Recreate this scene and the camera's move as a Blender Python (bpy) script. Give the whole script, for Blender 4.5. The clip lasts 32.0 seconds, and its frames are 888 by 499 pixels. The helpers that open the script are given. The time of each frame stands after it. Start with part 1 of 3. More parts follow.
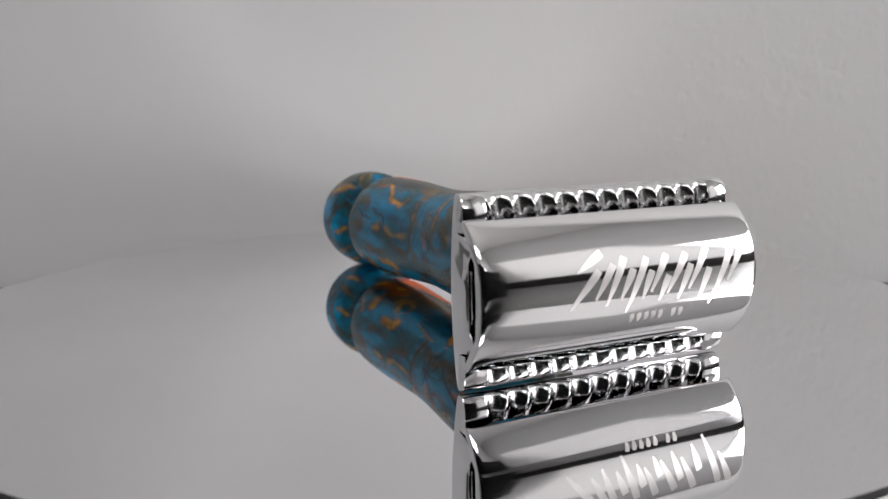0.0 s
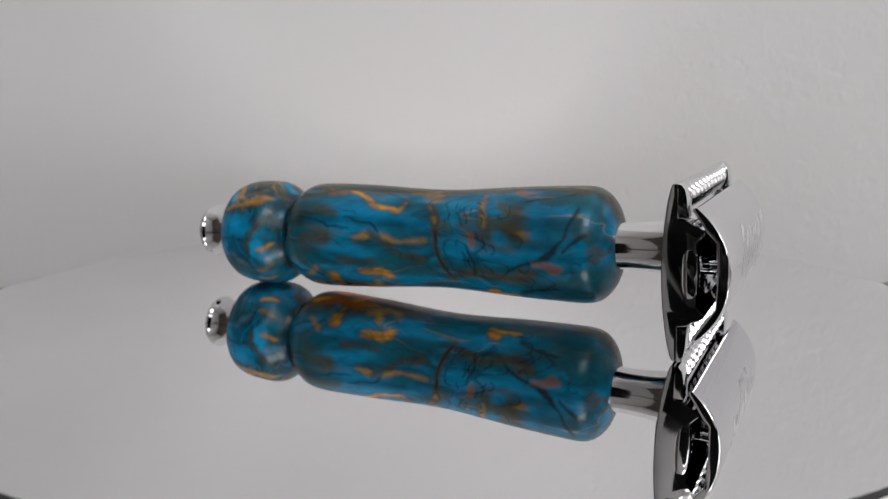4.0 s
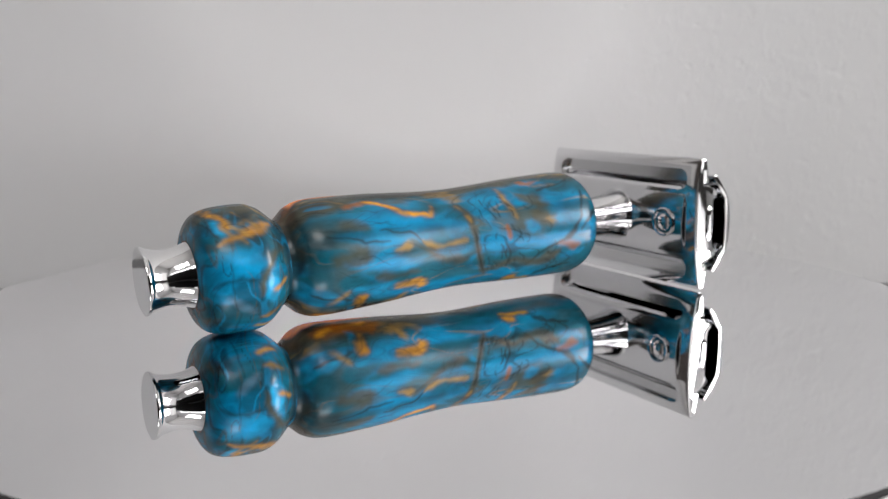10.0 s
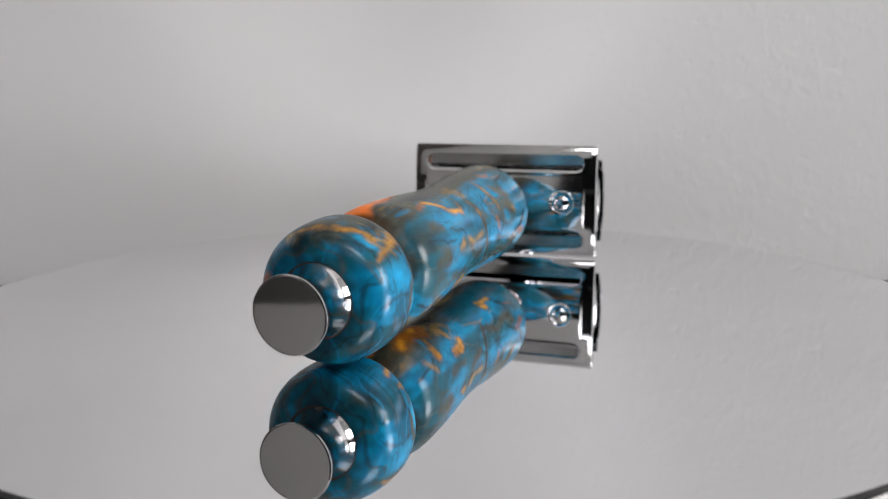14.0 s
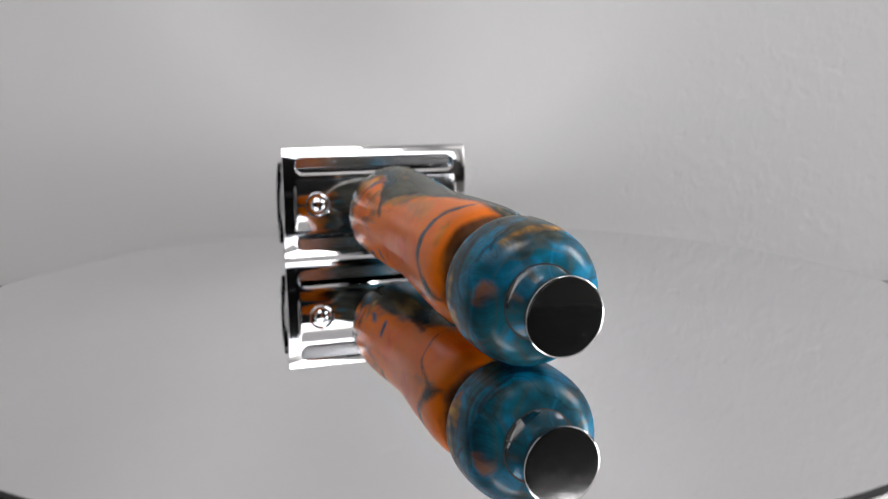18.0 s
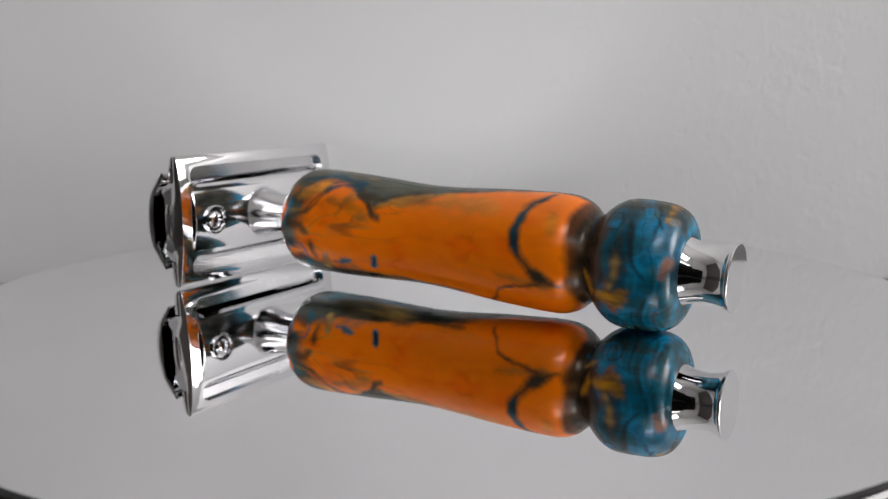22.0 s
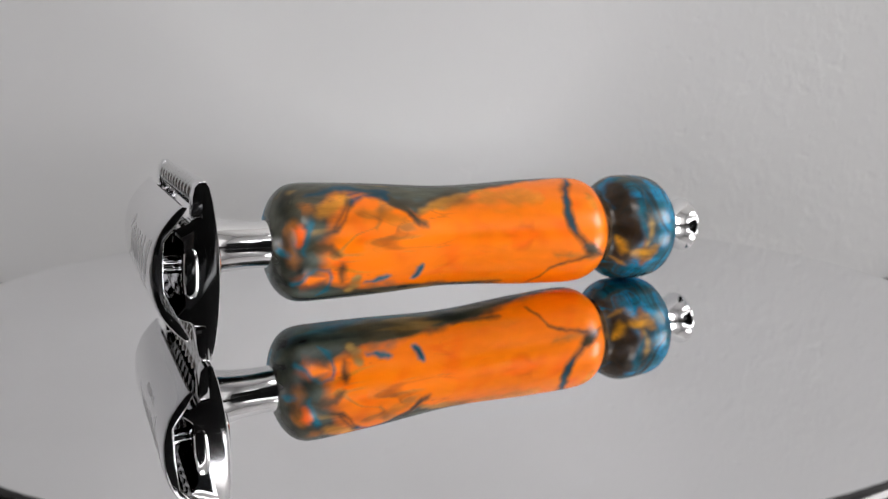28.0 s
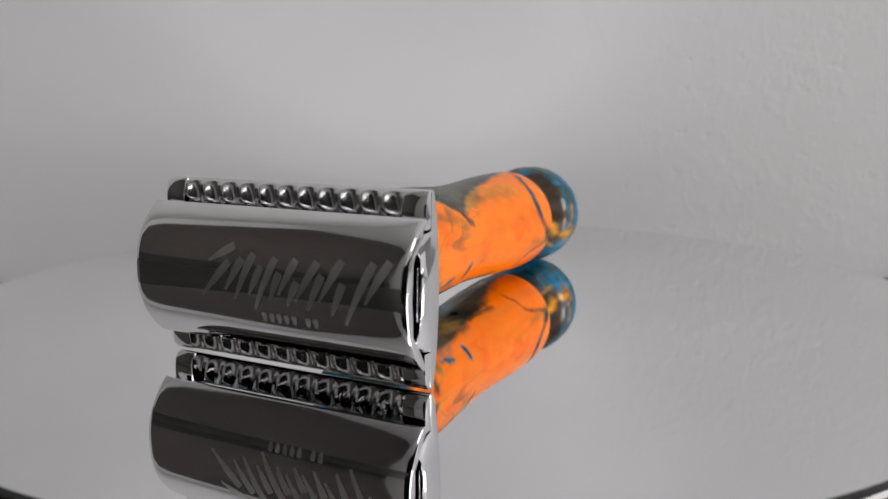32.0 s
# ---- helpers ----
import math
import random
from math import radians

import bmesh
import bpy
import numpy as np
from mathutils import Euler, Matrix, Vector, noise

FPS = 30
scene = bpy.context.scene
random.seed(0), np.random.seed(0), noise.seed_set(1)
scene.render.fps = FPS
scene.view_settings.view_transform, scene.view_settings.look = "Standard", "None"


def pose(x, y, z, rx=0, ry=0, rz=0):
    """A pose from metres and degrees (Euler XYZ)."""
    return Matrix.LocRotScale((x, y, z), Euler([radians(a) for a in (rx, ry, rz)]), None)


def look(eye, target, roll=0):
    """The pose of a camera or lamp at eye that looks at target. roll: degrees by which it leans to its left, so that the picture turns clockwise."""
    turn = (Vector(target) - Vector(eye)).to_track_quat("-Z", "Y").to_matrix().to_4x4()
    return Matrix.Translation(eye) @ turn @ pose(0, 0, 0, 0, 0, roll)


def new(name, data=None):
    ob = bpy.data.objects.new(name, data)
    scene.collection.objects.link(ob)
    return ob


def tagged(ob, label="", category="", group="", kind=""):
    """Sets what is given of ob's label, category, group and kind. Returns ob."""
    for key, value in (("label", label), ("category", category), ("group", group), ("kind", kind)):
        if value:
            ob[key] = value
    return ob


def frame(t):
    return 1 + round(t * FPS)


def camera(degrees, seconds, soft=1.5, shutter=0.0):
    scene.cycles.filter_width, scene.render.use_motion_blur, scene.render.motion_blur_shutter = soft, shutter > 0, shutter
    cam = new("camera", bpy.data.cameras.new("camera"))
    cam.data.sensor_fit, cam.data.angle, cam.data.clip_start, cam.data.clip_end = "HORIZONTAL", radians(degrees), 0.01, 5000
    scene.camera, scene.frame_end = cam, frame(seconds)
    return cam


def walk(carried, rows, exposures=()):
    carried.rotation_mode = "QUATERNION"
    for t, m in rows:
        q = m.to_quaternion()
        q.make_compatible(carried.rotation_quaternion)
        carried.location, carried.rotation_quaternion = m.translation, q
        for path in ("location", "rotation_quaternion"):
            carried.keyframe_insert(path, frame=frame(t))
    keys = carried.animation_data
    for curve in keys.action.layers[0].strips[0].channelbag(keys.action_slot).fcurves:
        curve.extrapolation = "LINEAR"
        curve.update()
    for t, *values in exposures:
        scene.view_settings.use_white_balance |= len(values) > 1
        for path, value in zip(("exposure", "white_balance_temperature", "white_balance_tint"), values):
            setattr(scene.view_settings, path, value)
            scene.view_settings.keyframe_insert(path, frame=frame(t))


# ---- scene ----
# The camera stands on a table before a turning mirror plate; it sags by a fraction of a degree.
cam = camera(54.24, 32.0, soft=1.3)
scene.cycles.blur_glossy = 0.0      # the mirror throws its light on the wall sharply
cam.data.dof.use_dof = True
cam.data.dof.focus_distance = 0.130
cam.data.dof.aperture_fstop = 30.0
MM = 0.001
SPIN = 9.574          # degrees a second
START = -64.163        # heading of the razor head at the start


def heading(t):
    return START + SPIN * t


SAG = ((0, .15), (1, .16), (2, .11), (3, .20), (6, .20), (7, .23), (8, .27), (9, .28), (10, .22), (11, .15), (12, .18),
       (13, .03), (14, 0), (17, -.05), (18, .04), (19, -.06), (20, -.20), (21, -.05), (22, -.14), (23, -.10), (24, -.21),
       (25, -.25), (28, -.17), (29, -.33), (30, -.34), (31, -.21), (32, -.17))
EYE = (0.0, -0.158, 0.038512)
walk(cam, [(t, pose(*EYE, 90 - 10.475 + s, 0, -0.1) @ pose(0, 0, 0, 0, 0, -0.336)) for t, s in SAG],
     exposures=[(0, -0.02), (1, -0.18), (2, -0.02), (3, 0.23), (6, 0.16), (10, 0.3), (14, 0.26), (17, 0.2), (19, 0.24), (21, 0.18), (23, 0.1), (24, 0.19), (25, 0.2), (28, 0.2), (29, 0.17), (30, 0.03), (31, 0.04), (32, 0.03)])

# ---- light ----
world = bpy.data.worlds.new("world")
scene.world = world
world.use_nodes = True
sky = world.node_tree.nodes.new("ShaderNodeTexSky")
sky.sky_type, sky.sun_disc, sky.sun_elevation, sky.sun_rotation = "NISHITA", False, radians(35), radians(80)
world.node_tree.links.new(sky.outputs[0], world.node_tree.nodes["Background"].inputs[0])
world.node_tree.nodes["Background"].inputs[1].default_value = 0.1


def window_light(name, at, target, sx, sy, watts, colour):
    lamp = bpy.data.lights.new(name, "AREA")
    lamp.shape, lamp.size, lamp.size_y, lamp.energy, lamp.color = "RECTANGLE", sx, sy, watts, colour
    ob = new(name, lamp)
    ob.matrix_world = look(at, target)
    return ob


window_light("south_daylight", (0.325, -0.965, 0.46), (0.325, 0.0, 0.46), 1.23, 0.40, 4.4, (1.0, 0.962, 0.945))
window_light("east_daylight", (1.215, -0.22, 0.375), (0.0, -0.22, 0.375), 0.40, 0.47, 7.0, (1.0, 0.962, 0.945))
# an added dim fill lamp: it lifts the chrome's reflections on the right
window_light("side_fill", (1.215, -0.645, 0.50), (0.0, -0.645, 0.50), 0.40, 0.72, 0.36, (1.0, 0.962, 0.945))
window_light("high_daylight", (0.25, -0.965, 1.10), (0.25, 0.0, 0.20), 0.66, 0.40, 5.6, (1.0, 0.962, 0.945))


# ---- materials ----
def material(name):
    m = bpy.data.materials.new(name)
    m.use_nodes = True
    t = m.node_tree
    return m, t, t.nodes["Principled BSDF"]


def put(t, kind, **inputs):
    n = t.nodes.new(kind)
    for k, v in inputs.items():
        if k.startswith("i"):
            s = n.inputs[int(k[1:])]
            if isinstance(v, bpy.types.NodeSocket):
                t.links.new(v, s)
            else:
                s.default_value = v
    return n


def maths(t, op, a, b=0.0, c=0.0, clamp=False):
    n = put(t, "ShaderNodeMath", i0=a, i1=b, i2=c)
    n.operation, n.use_clamp = op, clamp
    return n.outputs[0]


def vmath(t, op, a, b=(0, 0, 0)):
    n = put(t, "ShaderNodeVectorMath", i0=a, i1=b)
    n.operation = op
    return n.outputs[0]


def scaled(t, vec, factors, shift=(0, 0, 0)):
    return vmath(t, "ADD", vmath(t, "MULTIPLY", vec, factors), shift)


def noisy(t, vec, scale, detail=3.0, rough=0.5, distort=0.0):
    n = t.nodes.new("ShaderNodeTexNoise")
    t.links.new(vec, n.inputs["Vector"])
    n.inputs["Scale"].default_value, n.inputs["Detail"].default_value = scale, detail
    n.inputs["Roughness"].default_value, n.inputs["Distortion"].default_value = rough, distort
    return n


def ramp(t, fac, stops):
    n = t.nodes.new("ShaderNodeValToRGB")
    t.links.new(fac, n.inputs[0])
    e = n.color_ramp.elements
    while len(e) < len(stops):
        e.new(0.5)
    for s, (p, c) in zip(e, stops):
        s.position, s.color = p, (*c, 1) if len(c) == 3 else c
    return n.outputs[0]


def mixed(t, fac, a, b):
    n = t.nodes.new("ShaderNodeMix")
    n.data_type = "RGBA"
    for s, v in ((n.inputs[0], fac), (n.inputs[6], a), (n.inputs[7], b)):
        if isinstance(v, bpy.types.NodeSocket):
            t.links.new(v, s)
        else:
            s.default_value = (*v, 1) if isinstance(v, tuple) and len(v) == 3 else v
    return n.outputs[2]


def smooth(t, x, lo, hi):
    n = put(t, "ShaderNodeMapRange", i0=x, i1=lo, i2=hi, i3=0.0, i4=1.0)
    n.interpolation_type = "SMOOTHSTEP"
    return n.outputs[0]


def bumped(t, bsdf, height, strength, distance):
    n = put(t, "ShaderNodeBump")
    n.inputs["Strength"].default_value, n.inputs["Distance"].default_value = strength, distance
    t.links.new(height, n.inputs["Height"])
    t.links.new(n.outputs[0], bsdf.inputs["Normal"])


def object_coords(t, factor=1.0):
    c = t.nodes.new("ShaderNodeTexCoord")
    return scaled(t, c.outputs["Object"], (factor, factor, factor))


def chrome(name, base, rough, marks=0.04):
    m, t, b = material(name)
    c = object_coords(t, 1000)
    b.inputs["Base Color"].default_value = (*base, 1)
    b.inputs["Metallic"].default_value = 1.0
    smear = noisy(t, c, 0.25, 4, 0.6)
    fine = noisy(t, scaled(t, c, (1, 0.15, 1)), 3.0, 2)
    r = maths(t, "MULTIPLY_ADD", smear.outputs[0], marks, rough)
    t.links.new(maths(t, "MULTIPLY_ADD", fine.outputs[0], marks * 0.4, r), b.inputs["Roughness"])
    bumped(t, b, noisy(t, c, 0.35, 2).outputs[0], 0.10, 0.00006)
    return m


CHROME = chrome("polished_chrome", (0.80, 0.80, 0.815), 0.035, 0.05)
SATIN = chrome("satin_chrome", (0.80, 0.80, 0.81), 0.045, 0.05)
BRUSHED = chrome("brushed_chrome", (0.74, 0.74, 0.75), 0.15, 0.08)
ETCHED = chrome("etched_chrome", (0.82, 0.81, 0.81), 0.27, 0.1)


def mirror_material():
    m, t, b = material("mirror_plate")
    c = object_coords(t, 1000)
    b.inputs["Metallic"].default_value = 1.0
    film = noisy(t, c, 0.03, 3)
    t.links.new(ramp(t, film.outputs[0], ((0.3, (0.83, 0.83, 0.84)), (0.7, (0.87, 0.87, 0.88)))), b.inputs["Base Color"])
    dust = smooth(t, noisy(t, c, 0.9, 3, 0.7).outputs[0], 0.70, 0.80)
    t.links.new(maths(t, "MULTIPLY_ADD", dust, 0.05, 0.012), b.inputs["Roughness"])
    return m


def plaster(name, base, dark, bump):
    m, t, b = material(name)
    c = object_coords(t, 1000)
    tone = noisy(t, c, 0.006, 3, 0.55)
    t.links.new(ramp(t, tone.outputs[0], ((0.3, dark), (0.7, base))), b.inputs["Base Color"])
    b.inputs["Roughness"].default_value = 0.75
    peel = noisy(t, c, 0.22, 3, 0.55, 0.4).outputs[0]
    dab = smooth(t, noisy(t, c, 0.10, 2, 0.5).outputs[0], 0.45, 0.7)
    rough_side = smooth(t, put(t, "ShaderNodeSeparateXYZ", i0=c).outputs[0], -40.0, 110.0)
    flake = smooth(t, noisy(t, scaled(t, c, (1.7, 1.0, 0.75), (7, 3, 21)), 0.24, 2, 0.5, 0.8).outputs[0], 0.56, 0.64)
    pit = smooth(t, noisy(t, scaled(t, c, (1, 1, 1), (40, 8, 3)), 0.16, 1, 0.4).outputs[0], 0.735, 0.775)
    lumps = maths(t, "ADD", maths(t, "MULTIPLY", peel, dab), maths(t, "MULTIPLY", peel, 0.35))
    lumps = maths(t, "ADD", lumps, maths(t, "MULTIPLY", flake, maths(t, "MULTIPLY", rough_side, 0.35)))
    lumps = maths(t, "SUBTRACT", lumps, maths(t, "MULTIPLY", pit, 1.2))
    bumped(t, b, maths(t, "MULTIPLY", lumps, maths(t, "MULTIPLY_ADD", rough_side, 0.9, 0.35)), bump, 0.0012)
    return m


def plain(name, base, rough, grain=0.15, scale=0.2):
    m, t, b = material(name)
    c = object_coords(t, 1000)
    n = noisy(t, c, scale, 4, 0.6)
    lo, hi = tuple(v * (1 - grain) for v in base), tuple(min(1, v * (1 + grain)) for v in base)
    t.links.new(ramp(t, n.outputs[0], ((0.3, lo), (0.7, hi))), b.inputs["Base Color"])
    t.links.new(maths(t, "MULTIPLY_ADD", n.outputs[0], 0.15, rough), b.inputs["Roughness"])
    return m


MIRROR = mirror_material()
WALL = plaster("white_plaster", (0.64, 0.64, 0.64), (0.615, 0.615, 0.612), 0.10)
ROOM = plaster("room_paint", (0.62, 0.62, 0.62), (0.58, 0.58, 0.58), 0.1)
CEILING = plaster("ceiling_paint", (0.82, 0.815, 0.81), (0.78, 0.775, 0.77), 0.1)
SHADE = plain("dark_panel_paint", (0.022, 0.020, 0.018), 0.6)
PALE = plaster("pale_wall_paint", (0.80, 0.795, 0.79), (0.76, 0.755, 0.75), 0.1)
DIM = plaster("dim_panel_paint", (0.085, 0.072, 0.066), (0.07, 0.06, 0.054), 0.1)
TABLE = plain("dark_tabletop", (0.018, 0.017, 0.016), 0.22)
MATT = plain("matt_black", (0.008, 0.008, 0.008), 0.8)
MATT.node_tree.nodes["Principled BSDF"].inputs["Specular IOR Level"].default_value = 0.1
BLACK = plain("black_plastic", (0.012, 0.012, 0.013), 0.3)
GLOSS = plain("glossy_black_plastic", (0.012, 0.012, 0.013), 0.05)
GAP_BLACK = plain("gap_black", (0.015, 0.014, 0.014), 0.6)
FRAME = plain("white_frame_paint", (0.8, 0.8, 0.79), 0.4, 0.04)
FLOOR = plain("floor_boards", (0.28, 0.2, 0.13), 0.45, 0.25, 0.03)


def resin_material():
    """Poured resin. The pour attribute holds the pigments; noise adds the fine flow within them."""
    m, t, b = material("swirled_resin")
    c = object_coords(t, 1000)
    drift = scaled(t, noisy(t, scaled(t, c, (0.6, 1, 1)), 0.085, 1.0, 0.4).outputs[1], (11, 11, 11), (-5.5, -5.5, -5.5))
    w = vmath(t, "ADD", c, drift)
    pigment = t.nodes.new("ShaderNodeAttribute")
    pigment.attribute_name = "pour"
    plain_side = maths(t, "SUBTRACT", 1.0, pigment.outputs["Alpha"])
    fibre = noisy(t, scaled(t, w, (0.45, 1.0, 1.0), (4, 17, 9)), 0.40, 3.5, 0.6, 0.7).outputs[0]
    lift = maths(t, "MULTIPLY_ADD", maths(t, "MULTIPLY", maths(t, "SUBTRACT", fibre, 0.5), 1.0), maths(t, "MULTIPLY_ADD", plain_side, 0.85, 0.15), 1.0)
    base = vmath(t, "MULTIPLY", pigment.outputs["Color"], put(t, "ShaderNodeCombineXYZ", i0=lift, i1=lift, i2=lift).outputs[0])
    # fine marbled veins: contour lines of a folded field, in patches, where the pour is not orange
    fold = noisy(t, scaled(t, w, (0.30, 1.0, 1.0), (31, 5, 12)), 0.11, 2.0, 0.45, 1.6).outputs[0]
    wave = maths(t, "ABSOLUTE", maths(t, "SUBTRACT", maths(t, "FRACT", maths(t, "MULTIPLY", fold, 10.0)), 0.5))
    patch = smooth(t, noisy(t, scaled(t, c, (0.6, 1, 1), (9, 2, 44)), 0.13, 2.0, 0.5).outputs[0], 0.48, 0.62)
    vein = maths(t, "MULTIPLY", maths(t, "SUBTRACT", 1.0, smooth(t, wave, 0.01, 0.16)), patch)
    base = mixed(t, maths(t, "MULTIPLY", maths(t, "MULTIPLY", vein, plain_side), 0.3), base, (0.012, 0.026, 0.026))
    t.links.new(base, b.inputs["Base Color"])
    grain = noisy(t, scaled(t, c, (3, 1, 1)), 1.4, 3)
    t.links.new(maths(t, "MULTIPLY_ADD", grain.outputs[0], 0.08, 0.40), b.inputs["Roughness"])
    b.inputs["IOR"].default_value = 1.52
    b.inputs["Metallic"].default_value = 0.12      # mica in the pour
    b.inputs["Specular IOR Level"].default_value = 0.0
    b.inputs["Coat Weight"].default_value = 0.72
    b.inputs["Coat Roughness"].default_value = 0.235
    bumped(t, b, grain.outputs[0], 0.06, 0.00008)
    return m


RESIN = resin_material()


# ---- building helpers ----
def finish(name, bm, mat, crease=32, bevel=0.0):
    me = bpy.data.meshes.new(name)
    bmesh.ops.recalc_face_normals(bm, faces=bm.faces[:])
    if bevel:
        sharp = [e for e in bm.edges if len(e.link_faces) == 2 and e.calc_face_angle(0) > radians(crease)]
        bmesh.ops.bevel(bm, geom=sharp, offset=bevel, segments=2, affect="EDGES", profile=0.6, clamp_overlap=True)
    for f in bm.faces:
        f.smooth = True
    bm.to_mesh(me)
    bm.free()
    me.set_sharp_from_angle(angle=radians(crease))
    me.materials.append(mat)
    return me


def part(name, bm, mat, parent, label="", crease=32, bevel=0.0, shift=0.0):
    if shift:
        bmesh.ops.translate(bm, verts=bm.verts[:], vec=(shift * MM, 0, 0))
    ob = new(name, finish(name, bm, mat, crease, bevel))
    ob.parent = parent
    if label:
        ob["label"] = label
    return ob


def lathe(profile, seg=96, centre=(0, 0), closed_ends=True):
    """A turned body round the x axis from (x, radius) pairs in millimetres."""
    bm = bmesh.new()
    rings = []
    for x, r in profile:
        rings.append([bm.verts.new((x * MM, (centre[0] + r * math.cos(k * math.tau / seg)) * MM, (centre[1] + r * math.sin(k * math.tau / seg)) * MM)) for k in range(seg)])
    for a, b in zip(rings, rings[1:]):
        for k in range(seg):
            bm.faces.new((a[k], a[(k + 1) % seg], b[(k + 1) % seg], b[k]))
    if closed_ends:
        bm.faces.new(rings[0])
        bm.faces.new(rings[-1])
    return bm


def curve_through(points, step):
    """Points on a smooth line through the given (x, r) pairs."""
    p = [Vector(q) for q in points]
    out = []
    for i in range(len(p) - 1):
        a, b, c, d = p[max(i - 1, 0)], p[i], p[i + 1], p[min(i + 2, len(p) - 1)]
        n = max(2, int((c - b).length / step))
        for k in range(n):
            u = k / n
            out.append(0.5 * (2 * b + (c - a) * u + (2 * a - 5 * b + 4 * c - d) * u * u + (3 * b - a - 3 * c + d) * u ** 3))
    out.append(p[-1])
    return [(q.x, max(q.y, 0.01)) for q in out]


def prism(section, y0, y1, steps=1):
    """A bar along y with the given (x, z) outline, in millimetres."""
    bm = bmesh.new()
    rings = [[bm.verts.new((x * MM, (y0 + (y1 - y0) * k / steps) * MM, z * MM)) for x, z in section] for k in range(steps + 1)]
    for a, b in zip(rings, rings[1:]):
        for k in range(len(section)):
            bm.faces.new((a[k], a[(k + 1) % len(section)], b[(k + 1) % len(section)], b[k]))
    bm.faces.new(rings[0])
    bm.faces.new(rings[-1])
    return bm


def box(x0, x1, y0, y1, z0, z1):
    bm = bmesh.new()
    v = [bm.verts.new((x, y, z)) for x in (x0, x1) for y in (y0, y1) for z in (z0, z1)]
    for f in ((0, 1, 3, 2), (4, 6, 7, 5), (0, 4, 5, 1), (2, 3, 7, 6), (0, 2, 6, 4), (1, 5, 7, 3)):
        bm.faces.new([v[k] for k in f])
    return bm


def structure(name, bm, mat, label):
    return tagged(new(name, finish(name, bm, mat)), label, "", "", "structure")


# ---- the room ----
WALL_Y = 0.108
structure("wall_north", box(-1.3, 1.2, WALL_Y, WALL_Y + 0.12, -0.78, 1.5), WALL, "white plaster wall with a fine orange-peel texture")
structure("wall_west", box(-1.42, -1.3, -1.05, WALL_Y + 0.12, -0.78, 1.5), PALE, "plain pale painted side wall")


def pierced(name, along, across0, across1, ends, hole, mat, label, head=1.5, foot=-0.78):
    """A wall with one window opening: along is the axis that it runs on, hole the opening's ends and its sill and head."""
    h0, h1, z0, z1 = hole
    bm = bmesh.new()
    for a0, a1, b0, b1 in ((ends[0], h0, foot, head), (h1, ends[1], foot, head), (h0, h1, foot, z0), (h0, h1, z1, head)):
        if a1 - a0 < 0.001:
            continue
        piece = box(a0, a1, across0, across1, b0, b1) if along == "x" else box(across0, across1, a0, a1, b0, b1)
        me = bpy.data.meshes.new("piece")
        piece.to_mesh(me)
        piece.free()
        bm.from_mesh(me)
        bpy.data.meshes.remove(me)
    return structure(name, bm, mat, label)


structure("wall_southwest", box(-1.3, -0.37, -1.05, -0.93, -0.78, 1.5), PALE, "pale painted wall beside the window")
pierced("wall_south", "x", -1.05, -0.93, (-0.37, 1.2), (-0.3, 0.95, 0.25, 0.67), ROOM, "grey painted wall with a wide window", 0.85)
pierced("wall_south_upper", "x", -1.05, -0.93, (-0.37, 1.2), (-0.09, 0.59, 0.89, 1.31), ROOM, "grey painted wall with a high window", 1.5, 0.85)
pierced("wall_east", "y", 1.2, 1.32, (-0.43, WALL_Y + 0.12), (-0.43, -0.01, 0.13, 0.62), ROOM, "grey painted wall with a window")
pierced("wall_southeast", "y", 1.2, 1.32, (-1.05, -0.43), (-0.855, -0.435, 0.13, 0.87), ROOM, "grey painted wall with an opening added for the dim fill lamp")
# unseen dark panels, added for the dark bands that the chrome reflects
structure("dark_panel_south", box(-0.3, 1.19, -0.93, -0.915, -0.78, 0.245), SHADE, "dark panel added below the window to darken reflections")
structure("dark_panel_east", box(1.185, 1.2, -0.93, 0.10, -0.78, 0.125), SHADE, "dark panel added below the window to darken reflections")
structure("dark_panel_west", box(-1.3, -1.285, -0.93, -0.03, -0.78, 1.48), DIM, "dark grey panel added on the side wall to darken reflections")
# white sheet added out of view behind the fill lamp, to block the sky
structure("sky_sheet", box(1.235, 1.239, -0.85, -0.44, 0.135, 0.865), FRAME, "plain white sheet added behind the fill lamp to block the sky")
# one more added panel, for the darkest band low in the cap's reflection
structure("low_dark_panel_west", box(-1.285, -1.27, -0.93, -0.03, -0.78, 0.10), SHADE, "dark panel added low on the side wall to darken reflections")
structure("floor", box(-1.42, 1.32, -1.05, WALL_Y + 0.12, -0.88, -0.78), FLOOR, "brown wooden floor")
structure("ceiling", box(-1.42, 1.32, -1.05, WALL_Y + 0.12, 1.5, 1.6), CEILING, "plain pale ceiling")
# the frame at y = -0.645 is an addition, round the fill lamp's opening
for name, m, w, tall in (("window_1", pose(0.325, -0.98, 0.25), 1.25, 0.42), ("window_2", pose(1.24, -0.22, 0.13, 0, 0, 90), 0.42, 0.49), ("fill_window", pose(1.24, -0.645, 0.13, 0, 0, 90), 0.42, 0.74), ("window_3", pose(0.25, -0.98, 0.89), 0.68, 0.42)):
    window = tagged(new(name), "white-framed window letting in daylight", "window", "", "structure")
    window.matrix_world = m
    h = w / 2
    for x0, x1, z0, z1 in ((-h, -h + 0.02, 0, tall), (h - 0.02, h, 0, tall), (-h + 0.02, h - 0.02, 0, 0.02), (-h + 0.02, h - 0.02, tall - 0.02, tall)):
        part("window_frame", box(x0, x1, -0.03, 0.04, z0, z1), FRAME, window)

table = tagged(new("table"), "dark tabletop under the turntable, against the wall", "table")
TOP = -0.020
table.location = (0, -0.3, -0.78)
